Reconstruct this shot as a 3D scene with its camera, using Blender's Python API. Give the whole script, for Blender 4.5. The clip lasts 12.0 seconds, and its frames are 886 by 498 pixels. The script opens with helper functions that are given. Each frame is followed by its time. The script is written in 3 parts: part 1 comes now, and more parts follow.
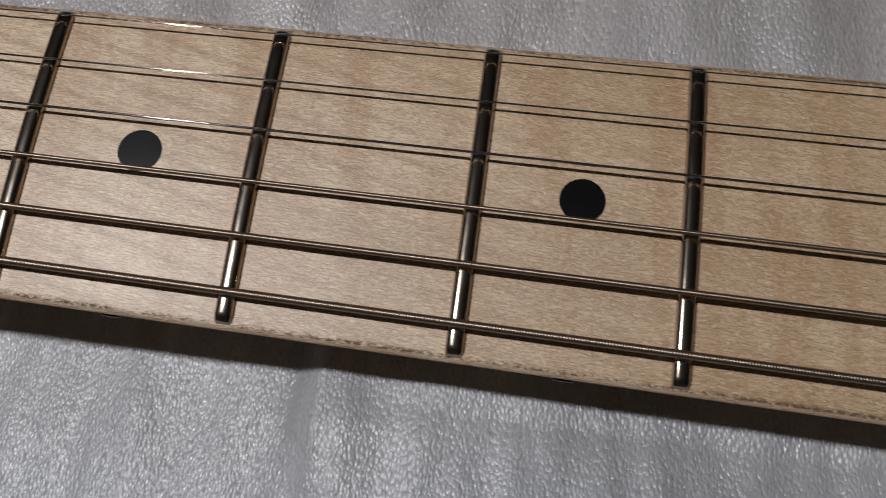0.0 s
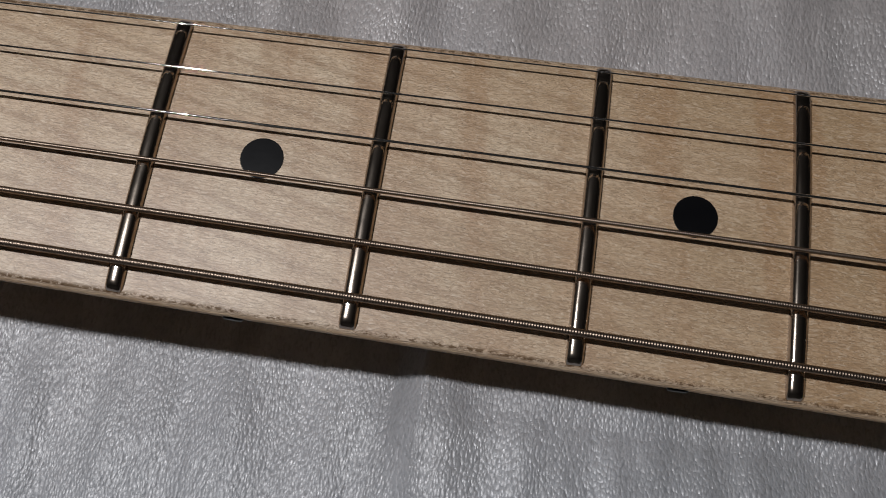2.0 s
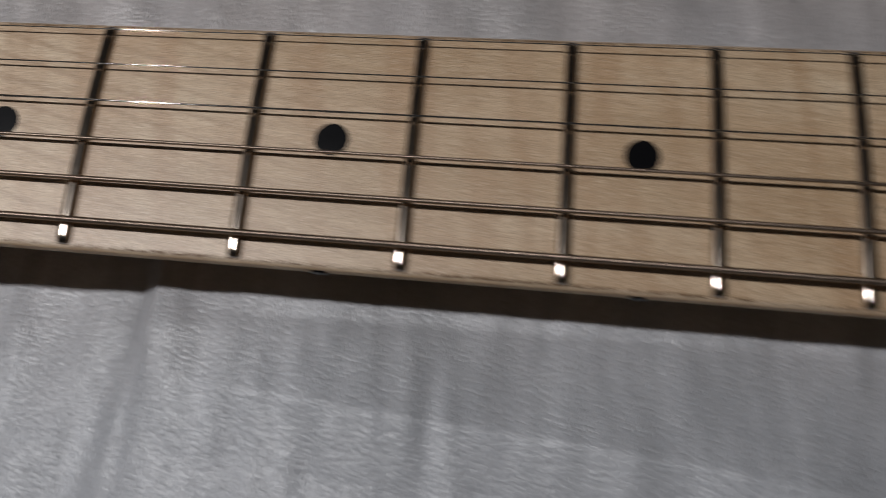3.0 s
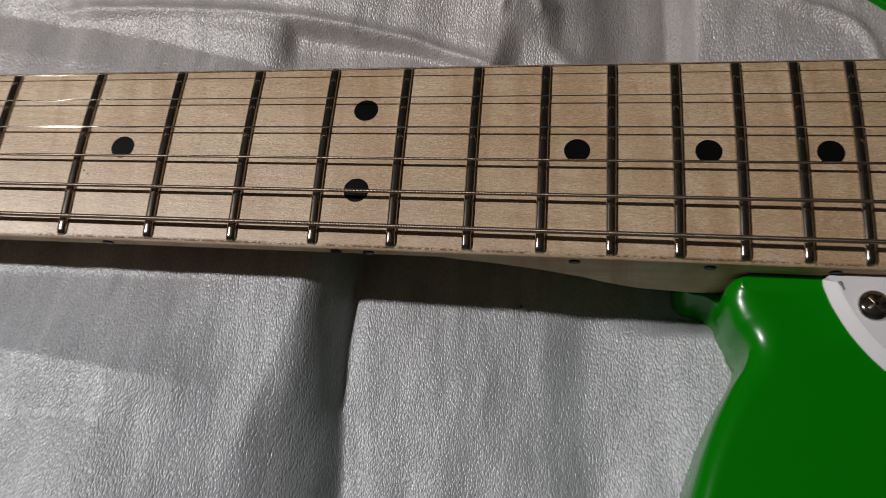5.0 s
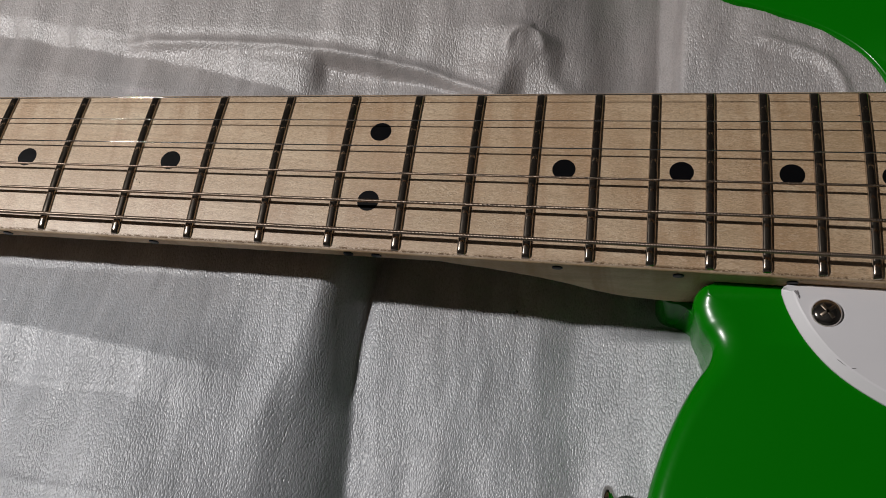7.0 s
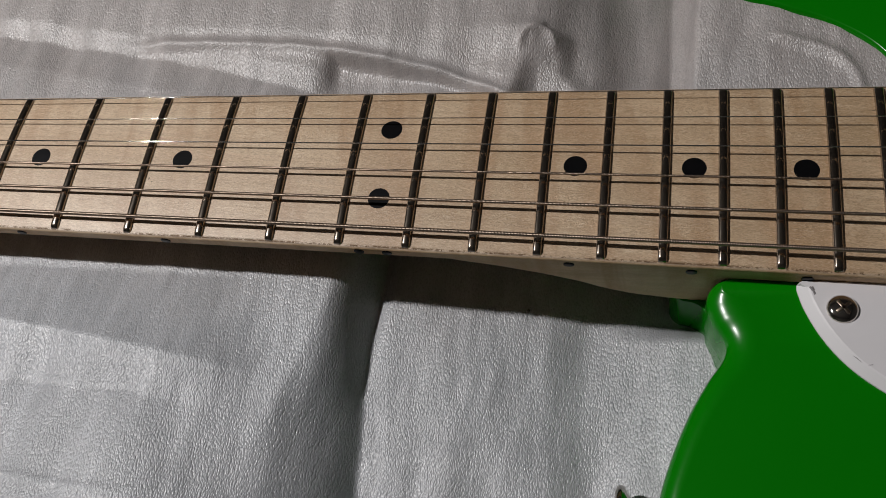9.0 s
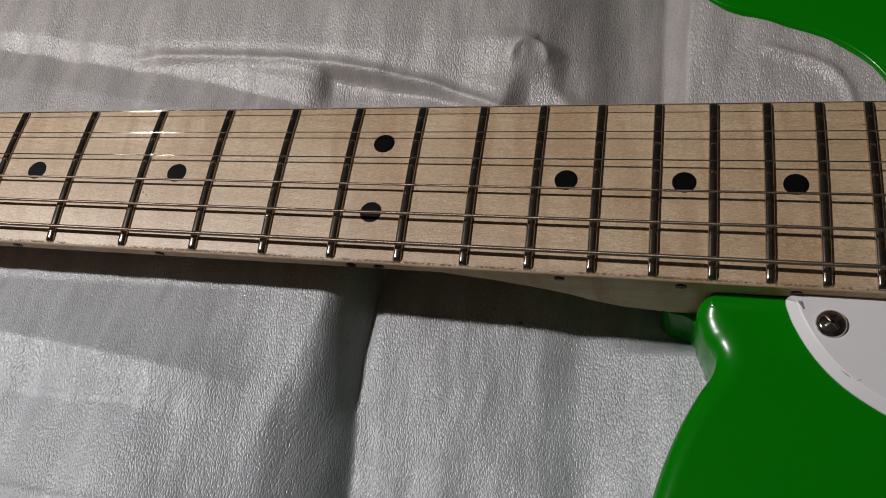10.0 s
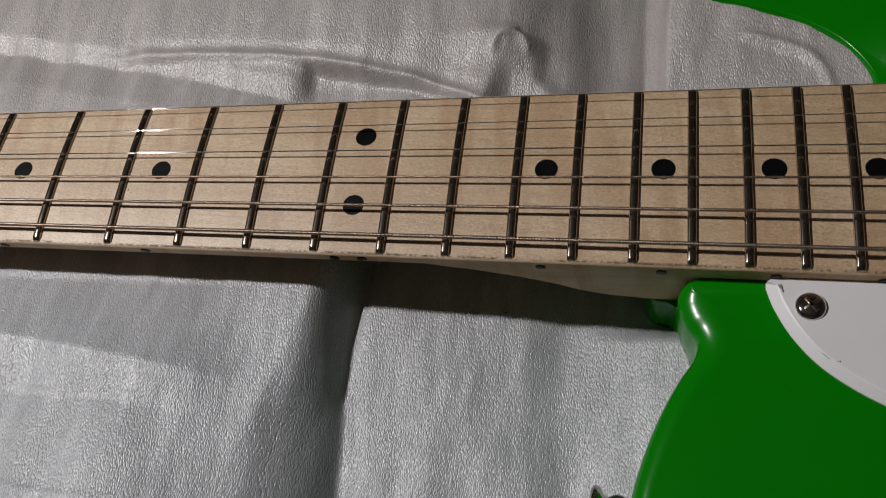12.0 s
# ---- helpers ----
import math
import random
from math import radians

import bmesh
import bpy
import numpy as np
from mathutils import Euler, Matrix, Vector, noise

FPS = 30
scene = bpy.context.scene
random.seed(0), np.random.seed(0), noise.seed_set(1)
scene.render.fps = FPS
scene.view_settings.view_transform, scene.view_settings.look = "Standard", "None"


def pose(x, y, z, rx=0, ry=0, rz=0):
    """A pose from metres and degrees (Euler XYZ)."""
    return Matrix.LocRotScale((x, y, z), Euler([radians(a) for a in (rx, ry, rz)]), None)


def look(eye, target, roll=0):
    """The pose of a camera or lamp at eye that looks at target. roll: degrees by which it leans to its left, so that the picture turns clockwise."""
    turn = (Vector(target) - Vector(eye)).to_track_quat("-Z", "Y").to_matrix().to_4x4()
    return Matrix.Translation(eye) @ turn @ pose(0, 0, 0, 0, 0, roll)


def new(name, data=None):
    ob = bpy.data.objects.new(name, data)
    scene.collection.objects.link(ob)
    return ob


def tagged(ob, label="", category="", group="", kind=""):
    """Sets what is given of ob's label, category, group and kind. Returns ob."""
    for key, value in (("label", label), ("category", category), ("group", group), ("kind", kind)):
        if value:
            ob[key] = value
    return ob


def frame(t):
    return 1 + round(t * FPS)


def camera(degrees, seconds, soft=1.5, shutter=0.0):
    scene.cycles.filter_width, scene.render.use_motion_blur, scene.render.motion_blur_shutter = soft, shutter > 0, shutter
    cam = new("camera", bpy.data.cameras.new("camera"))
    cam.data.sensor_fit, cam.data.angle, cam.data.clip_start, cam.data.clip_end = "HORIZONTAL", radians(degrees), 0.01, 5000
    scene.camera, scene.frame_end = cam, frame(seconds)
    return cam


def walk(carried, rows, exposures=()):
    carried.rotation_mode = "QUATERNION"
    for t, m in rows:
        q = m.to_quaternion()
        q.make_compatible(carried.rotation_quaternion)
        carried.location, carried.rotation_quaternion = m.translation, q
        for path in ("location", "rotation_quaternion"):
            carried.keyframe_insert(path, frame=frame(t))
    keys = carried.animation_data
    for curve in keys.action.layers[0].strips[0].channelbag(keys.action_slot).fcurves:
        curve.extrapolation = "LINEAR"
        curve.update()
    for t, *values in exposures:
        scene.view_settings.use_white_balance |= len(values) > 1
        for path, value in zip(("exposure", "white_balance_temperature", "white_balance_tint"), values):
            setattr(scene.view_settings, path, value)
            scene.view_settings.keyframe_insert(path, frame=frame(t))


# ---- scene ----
cam = camera(53.7, 12.0, soft=0.9, shutter=0.4)
PATH = [
    (0, (0.13875, -0.04102, 0.16053), (-0.00473, 0.52411, -1.75259), -6.89),
    (0.5, (0.12778, -0.03847, 0.16163), (0.00587, 0.50041, -1.76054), -4.79),
    (1, (0.12183, -0.04331, 0.16296), (0.01229, 0.50454, -1.75742), -2.96),
    (1.5, (0.11774, -0.04479, 0.16471), (0.01649, 0.53141, -1.74781), -1.56),
    (2, (0.12042, -0.04540, 0.16386), (0.01710, 0.56198, -1.73888), -1.25),
    (2.5, (0.13321, -0.04816, 0.17249), (-0.01761, 0.55925, -1.72706), -6.04),
    (2.7, (0.14764, -0.05350, 0.17866), (-0.00567, 0.55466, -1.72045), -7.58),
    (4.3, (0.33669, -0.09939, 0.2302), (0.17314, 0.635, -1.62288), -12.15),
    (4.5, (0.34312, -0.0945, 0.2181), (0.16668, 0.64757, -1.63074), -11.95),
    (5, (0.36579, -0.10241, 0.23707), (0.08205, 0.64828, -1.59485), -17.73),
    (5.5, (0.37467, -0.12091, 0.25356), (0.01641, 0.67218, -1.54717), -19.85),
    (6, (0.38317, -0.11951, 0.25294), (-0.01551, 0.68846, -1.53263), -21.14),
    (6.5, (0.38586, -0.11845, 0.25339), (-0.03035, 0.70671, -1.52027), -21.51),
    (7, (0.38645, -0.11973, 0.25482), (-0.03839, 0.70391, -1.5175), -22.04),
    (8.8, (0.38927, -0.1212, 0.25245), (-0.07714, 0.71888, -1.50161), -23.70),
    (9, (0.38805, -0.1223, 0.25193), (-0.07617, 0.71847, -1.50238), -23.54),
    (9.5, (0.38888, -0.12233, 0.25101), (-0.08514, 0.71954, -1.50016), -23.92),
    (10, (0.39167, -0.11969, 0.25348), (-0.08328, 0.72589, -1.49564), -23.94),
    (10.5, (0.39523, -0.11691, 0.25501), (-0.08067, 0.73165, -1.49241), -24.24),
    (11, (0.39764, -0.11594, 0.25737), (-0.0829, 0.73477, -1.48773), -24.82),
    (11.5, (0.39692, -0.11606, 0.25624), (-0.08553, 0.73293, -1.48917), -25.08),
    (12, (0.39759, -0.1216, 0.25221), (-0.0852, 0.72281, -1.49533), -25.38),
]
walk(cam, [(t, look(eye, target, roll)) for t, eye, target, roll in PATH], [(0.0, 0.29, 6230, 10), (0.5, 0.10, 6230, 10), (2.7, 0.10, 6260, 10), (4.3, 0.78, 6500, 10), (12.0, 0.78, 6500, 10)])
LAMP, LAMP_WATTS = (-0.1704, 0.008, 0.7016), 11.3

# ---- light and room -------------------------------------------------------
world = bpy.data.worlds.new("room_dusk")
scene.world = world
world.use_nodes = True
world.node_tree.nodes["Background"].inputs["Color"].default_value = (1.0, 0.93, 0.86, 1)
world.node_tree.nodes["Background"].inputs["Strength"].default_value = 0.0


def lamp(name, place, watts, radius, colour):
    data = bpy.data.lights.new(name, "POINT")
    data.energy, data.shadow_soft_size, data.color = watts, radius, colour
    ob = new(name, data)
    ob.location = place
    return ob


lamp("room_lamp_light", LAMP, LAMP_WATTS, 0.016, (1.0, 0.972, 0.955))

# ---- node helpers ---------------------------------------------------------


class Nodes:
    """A material under construction."""

    def __init__(self, name):
        self.mat = bpy.data.materials.new(name)
        self.mat.use_nodes = True
        self.tree = self.mat.node_tree
        self.bsdf = self.tree.nodes["Principled BSDF"]
        self.coord = self.tree.nodes.new("ShaderNodeTexCoord").outputs["Object"]

    def put(self, kind, **inputs):
        n = self.tree.nodes.new(kind)
        for k, v in inputs.items():
            self.link(v, n.inputs[k.replace("_", " ")])
        return n

    def link(self, v, socket):
        if isinstance(v, bpy.types.NodeSocket):
            self.tree.links.new(v, socket)
        else:
            socket.default_value = v

    def mapped(self, scale, turn=(0, 0, 0), shift=(0, 0, 0)):
        first = self.put("ShaderNodeMapping", Vector=self.coord)
        first.inputs["Rotation"].default_value = [radians(a) for a in turn]
        return self.put("ShaderNodeMapping", Vector=first.outputs["Vector"], Scale=scale, Location=shift).outputs["Vector"]

    def noise(self, scale, detail=3.0, rough=0.5, turn=(0, 0, 0), shift=(0, 0, 0), distort=0.0):
        n = self.put("ShaderNodeTexNoise", Vector=self.mapped(scale, turn, shift), Scale=1.0, Detail=detail, Roughness=rough, Distortion=distort)
        return n.outputs["Fac"]

    def ramp(self, fac, stops):
        n = self.put("ShaderNodeValToRGB", Fac=fac)
        while len(n.color_ramp.elements) < len(stops):
            n.color_ramp.elements.new(0.5)
        for e, (at, c) in zip(n.color_ramp.elements, stops):
            e.position = at
            e.color = (*c, 1) if isinstance(c, tuple) else (c, c, c, 1)
        return n.outputs["Color"]

    def mix(self, fac, a, b, mode="MIX"):
        n = self.tree.nodes.new("ShaderNodeMix")
        n.data_type, n.blend_type = "RGBA", mode
        for v, i in ((fac, 0), (a, 6), (b, 7)):
            self.link(v if isinstance(v, (bpy.types.NodeSocket, float, int)) else (*v, 1), n.inputs[i])
        return n.outputs[2]

    def maths(self, op, a, b=0.0, c=0.0):
        n = self.tree.nodes.new("ShaderNodeMath")
        n.operation = op
        for v, s in zip((a, b, c), n.inputs):
            self.link(v, s)
        return n.outputs[0]

    def bump(self, height, metres, strength=1.0, normal=None):
        n = self.put("ShaderNodeBump", Height=height, Distance=metres, Strength=strength)
        if normal:
            self.link(normal, n.inputs["Normal"])
        return n.outputs["Normal"]

    def done(self, **inputs):
        for k, v in inputs.items():
            if isinstance(v, tuple) and len(v) == 3 and "Color" in k:
                v = (*v, 1)
            self.link(v, self.bsdf.inputs[k.replace("_", " ")])
        return self.mat


# ---- materials ------------------------------------------------------------
def maple():
    m = Nodes("satin_maple")
    broad = m.noise((14, 50, 50), 4, 0.6, shift=(3.1, 0, 0))
    figure = m.noise((115, 15, 15), 3, 0.55, turn=(0, 0, -7), distort=0.6)
    lines = m.noise((16, 700, 300), 3, 0.6, turn=(0, 0, 4), distort=0.2)
    rings = m.tree.nodes.new("ShaderNodeTexWave")
    rings.wave_type, rings.bands_direction = "BANDS", "Y"
    m.link(m.mapped((14, 105, 60), (0, 0, 15)), rings.inputs["Vector"])
    for k, v in (("Scale", 0.7), ("Distortion", 4.0), ("Detail", 3.0), ("Detail Scale", 0.5)):
        rings.inputs[k].default_value = v
    flecks = m.noise((900, 3600, 900), 2, 0.5, turn=(0, 0, 4), distort=1.3)
    face = m.ramp(m.put("ShaderNodeSeparateXYZ", Vector=m.tree.nodes["Texture Coordinate"].outputs["Normal"]).outputs[2], [(0.55, 0.22), (0.85, 1.0)])
    speck = m.noise((420, 420, 420), 4, 0.7, shift=(1.7, 0, 0))
    colour = m.ramp(broad, [(0.34, (0.55, 0.37, 0.195)), (0.52, (0.685, 0.48, 0.285)), (0.68, (0.78, 0.60, 0.395))])
    colour = m.mix(m.maths("MULTIPLY", m.ramp(figure, [(0.45, 0.0), (0.61, 1.0)]), 0.66), colour, (0.48, 0.265, 0.11))
    colour = m.mix(m.maths("MULTIPLY", m.ramp(lines, [(0.45, 0.0), (0.66, 1.0)]), 0.34), colour, (0.42, 0.26, 0.125))
    xyz = m.put("ShaderNodeSeparateXYZ", Vector=m.coord).outputs
    flat_sawn = m.maths("MULTIPLY", m.ramp(xyz[0], [(0.09, 0.55), (0.17, 0.10)]), m.ramp(rings.outputs["Fac"], [(0.76, 0.0), (0.97, 1.0)]))
    colour = m.mix(flat_sawn, colour, (0.38, 0.21, 0.085))
    colour = m.mix(m.maths("MULTIPLY", m.maths("MULTIPLY", m.ramp(flecks, [(0.34, 1.0), (0.50, 0.0)]), 0.62), face), colour, (0.34, 0.20, 0.095))
    colour = m.mix(m.maths("MULTIPLY", m.maths("MULTIPLY", m.ramp(flecks, [(0.52, 0.0), (0.68, 1.0)]), 0.45), face), colour, (0.84, 0.69, 0.52))
    colour = m.mix(m.maths("MULTIPLY", m.ramp(speck, [(0.70, 0.0), (0.76, 1.0)]), 0.55), colour, (0.20, 0.11, 0.05))
    # grime in chips along the worn edge of the playing face
    half = m.maths("MULTIPLY_ADD", xyz[0], 0.01502, 0.021)
    inward = m.maths("SUBTRACT", half, m.maths("ABSOLUTE", xyz[1]))
    upper = m.ramp(m.maths("MULTIPLY", m.maths("SUBTRACT", 0.0505, xyz[2]), 100.0), [(0.20, 1.0), (0.27, 0.0)])
    chips = m.noise((1100, 1700, 1200), 5, 0.80)
    where = m.noise((45, 10, 10), 2, 0.5, shift=(0.4, 0, 0))
    edge = m.maths("MULTIPLY", m.ramp(m.maths("MULTIPLY", inward, 400.0), [(0.14, 0.0), (0.24, 1.0), (0.34, 0.85), (0.52, 0.0)]), m.ramp(m.maths("MULTIPLY_ADD", where, 0.35, chips), [(0.61, 0.0), (0.71, 1.0)]))
    colour = m.mix(m.maths("MULTIPLY", upper, m.ramp(m.maths("MULTIPLY", inward, 1000.0), [(0.55, 0.40), (0.95, 0.0)])), colour, (0.50, 0.40, 0.31))
    edge = m.maths("MULTIPLY", edge, upper)
    colour = m.mix(m.maths("MULTIPLY", edge, 0.88), colour, (0.10, 0.055, 0.025))
    height = m.maths("ADD", m.maths("MULTIPLY", flecks, 1.0), m.maths("MULTIPLY", lines, 0.35))
    normal = m.bump(height, 0.00024, 1.0)
    return m.done(Base_Color=colour, Roughness=m.maths("MULTIPLY_ADD", flecks, 0.14, 0.46), Specular_IOR_Level=m.maths("MULTIPLY", face, m.maths("MULTIPLY_ADD", edge, -0.95, 1.0)), Coat_Weight=m.maths("MULTIPLY", face, m.maths("MULTIPLY_ADD", edge, -0.9, 0.9)), Coat_Roughness=0.50, Coat_IOR=1.78, Normal=normal)


def metal(name, base, rough, scratch=0.10, relief=0.5):
    m = Nodes(name)
    n = m.noise((900, 260, 900), 3, 0.6)
    return m.done(Base_Color=base, Metallic=1.0, Roughness=m.maths("MULTIPLY_ADD", n, scratch, rough), Normal=m.bump(n, 0.00004, relief))


def lacquer():
    m = Nodes("bright_green_gloss_lacquer")
    n = m.noise((60, 60, 60), 2)
    dust = m.noise((900, 900, 900), 2)
    return m.done(Base_Color=m.mix(m.maths("MULTIPLY", n, 0.5), (0.001, 0.182, 0.0006), (0.002, 0.205, 0.0008)), Roughness=m.maths("MULTIPLY_ADD", dust, 0.08, 0.19), Specular_IOR_Level=0.27, Coat_Weight=0.07, Coat_Roughness=0.08, Normal=m.bump(n, 0.0002, 0.15))


def plain(name, colour, rough, mottle=0.12, scale=300.0, bump=0.00003):
    m = Nodes(name)
    n = m.noise((scale, scale, scale), 3, 0.6)
    dark = tuple(c * (1 - mottle) for c in colour)
    return m.done(Base_Color=m.mix(n, dark, colour), Roughness=m.maths("MULTIPLY_ADD", n, 0.12, rough - 0.06), Normal=m.bump(n, bump, 0.6))


def foam_material():
    m = Nodes("white_packing_foam")
    warp = m.put("ShaderNodeTexNoise", Vector=m.mapped((190, 110, 150)), Scale=1.0, Detail=2.0).outputs["Color"]
    bent = m.put("ShaderNodeVectorMath", Vector=m.mapped((2150, 1080, 1800)))
    bent.operation = "MULTIPLY_ADD"
    m.link(warp, bent.inputs[0])
    bent.inputs[1].default_value = (2.6, 2.6, 2.6)
    m.link(m.mapped((2150, 1080, 1800)), bent.inputs[2])
    cells = m.tree.nodes.new("ShaderNodeTexVoronoi")
    m.link(bent.outputs[0], cells.inputs["Vector"])
    cells.inputs["Scale"].default_value = 1.0
    away = cells.outputs["Distance"]
    dome = m.maths("MULTIPLY", m.maths("MULTIPLY", away, away), -1.0)
    lot = m.put("ShaderNodeSeparateColor", Color=cells.outputs["Color"]).outputs
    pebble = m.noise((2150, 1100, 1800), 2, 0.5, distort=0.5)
    coarse = m.noise((420, 210, 330), 2, 0.5)
    patch = m.noise((110, 50, 80), 3, 0.6)
    wide = m.noise((34, 20, 30), 3, 0.55)
    streak = m.noise((210, 22, 60), 3, 0.55)
    xyz = m.put("ShaderNodeSeparateXYZ", Vector=m.coord).outputs
    # cool near, pinkish far: tint of the reflected light put into the colour
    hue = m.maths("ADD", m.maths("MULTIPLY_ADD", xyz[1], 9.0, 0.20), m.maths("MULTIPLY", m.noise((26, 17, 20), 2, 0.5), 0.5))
    colour = m.ramp(wide, [(0.3, (0.37, 0.37, 0.385)), (0.7, (0.47, 0.465, 0.485))])
    # pale stripes along y: the foam's sheen painted into the base colour
    colour = m.mix(m.maths("MULTIPLY", m.ramp(streak, [(0.42, 0.0), (0.64, 1.0)]), 0.42), colour, (0.60, 0.595, 0.62))
    # dips of the pebble bump darkened, their shade put into the colour
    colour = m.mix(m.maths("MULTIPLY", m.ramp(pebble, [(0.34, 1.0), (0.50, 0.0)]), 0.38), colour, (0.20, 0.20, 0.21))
    colour = m.mix(m.maths("MULTIPLY", m.ramp(patch, [(0.34, 1.0), (0.56, 0.0)]), 0.35), colour, (0.30, 0.298, 0.315))
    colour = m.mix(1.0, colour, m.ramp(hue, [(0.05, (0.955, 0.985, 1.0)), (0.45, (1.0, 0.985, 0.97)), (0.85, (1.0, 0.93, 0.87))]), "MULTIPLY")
    height = m.maths("ADD", m.maths("MULTIPLY_ADD", dome, 0.45, m.maths("MULTIPLY", pebble, 0.6)), m.maths("MULTIPLY", coarse, 0.40))
    soft = m.bump(height, 0.00024, 1.0)
    facets = m.bump(m.maths("MULTIPLY_ADD", pebble, 0.30, dome), 0.00022, 1.0)
    gloss = m.maths("MULTIPLY", m.ramp(patch, [(0.34, 0.55), (0.60, 1.0)]), m.maths("MULTIPLY_ADD", lot[0], 0.75, 0.25))
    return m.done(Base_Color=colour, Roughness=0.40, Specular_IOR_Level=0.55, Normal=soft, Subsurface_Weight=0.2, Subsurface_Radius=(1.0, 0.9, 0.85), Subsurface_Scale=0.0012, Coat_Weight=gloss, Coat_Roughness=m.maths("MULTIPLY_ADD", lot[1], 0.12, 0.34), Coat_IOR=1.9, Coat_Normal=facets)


MAPLE = maple()
FRET = metal("nickel_silver", (0.47, 0.40, 0.335), 0.12, 0.10, 0.4)
STRING = metal("nickel_wound_steel", (0.32, 0.245, 0.19), 0.32)
PLAIN_STRING = metal("plain_steel", (0.95, 0.93, 0.90), 0.055, 0.01, 0.0)
CHROME = metal("chrome", (0.60, 0.56, 0.52), 0.05, 0.08)
RECESS = metal("worn_brown_metal", (0.42, 0.34, 0.27), 0.30)
GREEN = lacquer()
BLACK = plain("black_inlay", (0.004, 0.004, 0.005), 0.34)
BLACK.node_tree.nodes["Principled BSDF"].inputs["Specular IOR Level"].default_value = 0.18
GUARD = plain("white_plastic", (0.84, 0.82, 0.84), 0.30, 0.05, 120.0)
SCUFF = plain("grey_scuff", (0.34, 0.32, 0.33), 0.6, 0.5, 1500.0)
CRUMB = plain("dark_crumb", (0.03, 0.025, 0.02), 0.7)
BONE = plain("cream_nut", (0.70, 0.64, 0.52), 0.4)
FOAM = foam_material()
PAINT = plain("wall_paint", (0.17, 0.165, 0.16), 0.7, 0.08, 3.0, 0.0005)
BOARDS = plain("grey_board", (0.30, 0.28, 0.26), 0.6, 0.2, 30.0, 0.0005)

# ---- mesh helpers ---------------------------------------------------------


def part(name, bm, material, parent=None, label="", smooth=True):
    bmesh.ops.recalc_face_normals(bm, faces=bm.faces)
    mesh = bpy.data.meshes.new(name)
    bm.to_mesh(mesh)
    bm.free()
    mesh.materials.append(material)
    if smooth:
        mesh.polygons.foreach_set("use_smooth", [True] * len(mesh.polygons))
    ob = new(name, mesh)
    ob.parent = parent
    if label:
        ob["label"] = label
    return ob


def skin(rings, close_ring=True, caps=True):
    """A bmesh through rings of points, all of one length."""
    bm = bmesh.new()
    rows = [[bm.verts.new(p) for p in ring] for ring in rings]
    n = len(rows[0])
    for a, b in zip(rows, rows[1:]):
        for i in range(n if close_ring else n - 1):
            j = (i + 1) % n
            bm.faces.new((a[i], a[j], b[j], b[i]))
    if caps:
        bm.faces.new(rows[0])
        bm.faces.new(rows[-1][::-1])
    return bm


def lathe(profile, axis="z", centre=(0, 0, 0), n=32, caps=True):
    """Rings of (radius, height) turned about an axis."""
    rings = []
    for r, h in profile:
        ring = []
        for i in range(n):
            a = 2 * math.pi * i / n
            u, v = r * math.cos(a), r * math.sin(a)
            p = {"x": (h, u, v), "y": (u, h, v), "z": (u, v, h)}[axis]
            ring.append(tuple(c + d for c, d in zip(p, centre)))
        rings.append(ring)
    return skin(rings, True, caps)


def spline(points, per=8, closed=False):
    """A Catmull-Rom curve through points of the plan."""
    pts = [np.array(p, float) for p in points]
    n = len(pts)
    out = []
    for i in range(n if closed else n - 1):
        q = [pts[(i + k) % n] if closed else pts[min(max(i + k, 0), n - 1)] for k in (-1, 0, 1, 2)]
        for s in range(per):
            t = s / per
            out.append(0.5 * (2 * q[1] + (q[2] - q[0]) * t + (2 * q[0] - 5 * q[1] + 4 * q[2] - q[3]) * t * t + (3 * q[1] - q[0] - 3 * q[2] + q[3]) * t**3))
    if not closed:
        out.append(pts[-1])
    return np.array(out)


def inset(outline, d):
    """The closed outline moved inwards by d (one number or one for each point)."""
    p = np.asarray(outline)
    tangent = np.roll(p, -1, 0) - np.roll(p, 1, 0)
    tangent /= np.linalg.norm(tangent, axis=1)[:, None] + 1e-12
    normal = np.stack([-tangent[:, 1], tangent[:, 0]], 1)
    x, y = p.T
    if np.sum(x * np.roll(y, -1) - y * np.roll(x, -1)) < 0:
        normal = -normal
    return p + normal * np.reshape(d, (-1, 1))


def slab(outline, levels):
    """A solid from an outline and levels of (z, inset)."""
    return skin([[(q[0], q[1], z) for q in inset(outline, d)] for z, d in levels])


# ---- the guitar: numbers --------------------------------------------------
SCALE = 0.6477
TOP = 0.050
RADIUS = 0.2413
NECK_END = 0.4685


def fret_x(n):
    return SCALE * (1 - 2 ** (-n / 12))


def half_width(x):
    return 0.021 + 0.01502 * x


def crown_z(y):
    return TOP - (RADIUS - math.sqrt(RADIUS * RADIUS - y * y))


def table(x, rows):
    xs, vs = zip(*rows)
    return float(np.interp(x, xs, vs))


WALL = [(0.0, 0.0012), (0.335, 0.0014), (0.348, 0.0026), (0.360, 0.0062), (0.370, 0.0115), (0.377, 0.0160), (0.384, 0.0200), (0.394, 0.0225), (0.402, 0.0230)]
DEPTH = [(0.0, 0.0205), (0.33, 0.0222), (0.36, 0.0232), (0.395, 0.0250), (0.47, 0.0250)]
ROUND = [(0.0, 1.72), (0.335, 1.72), (0.37, 3.0), (0.395, 8.0), (0.47, 8.0)]


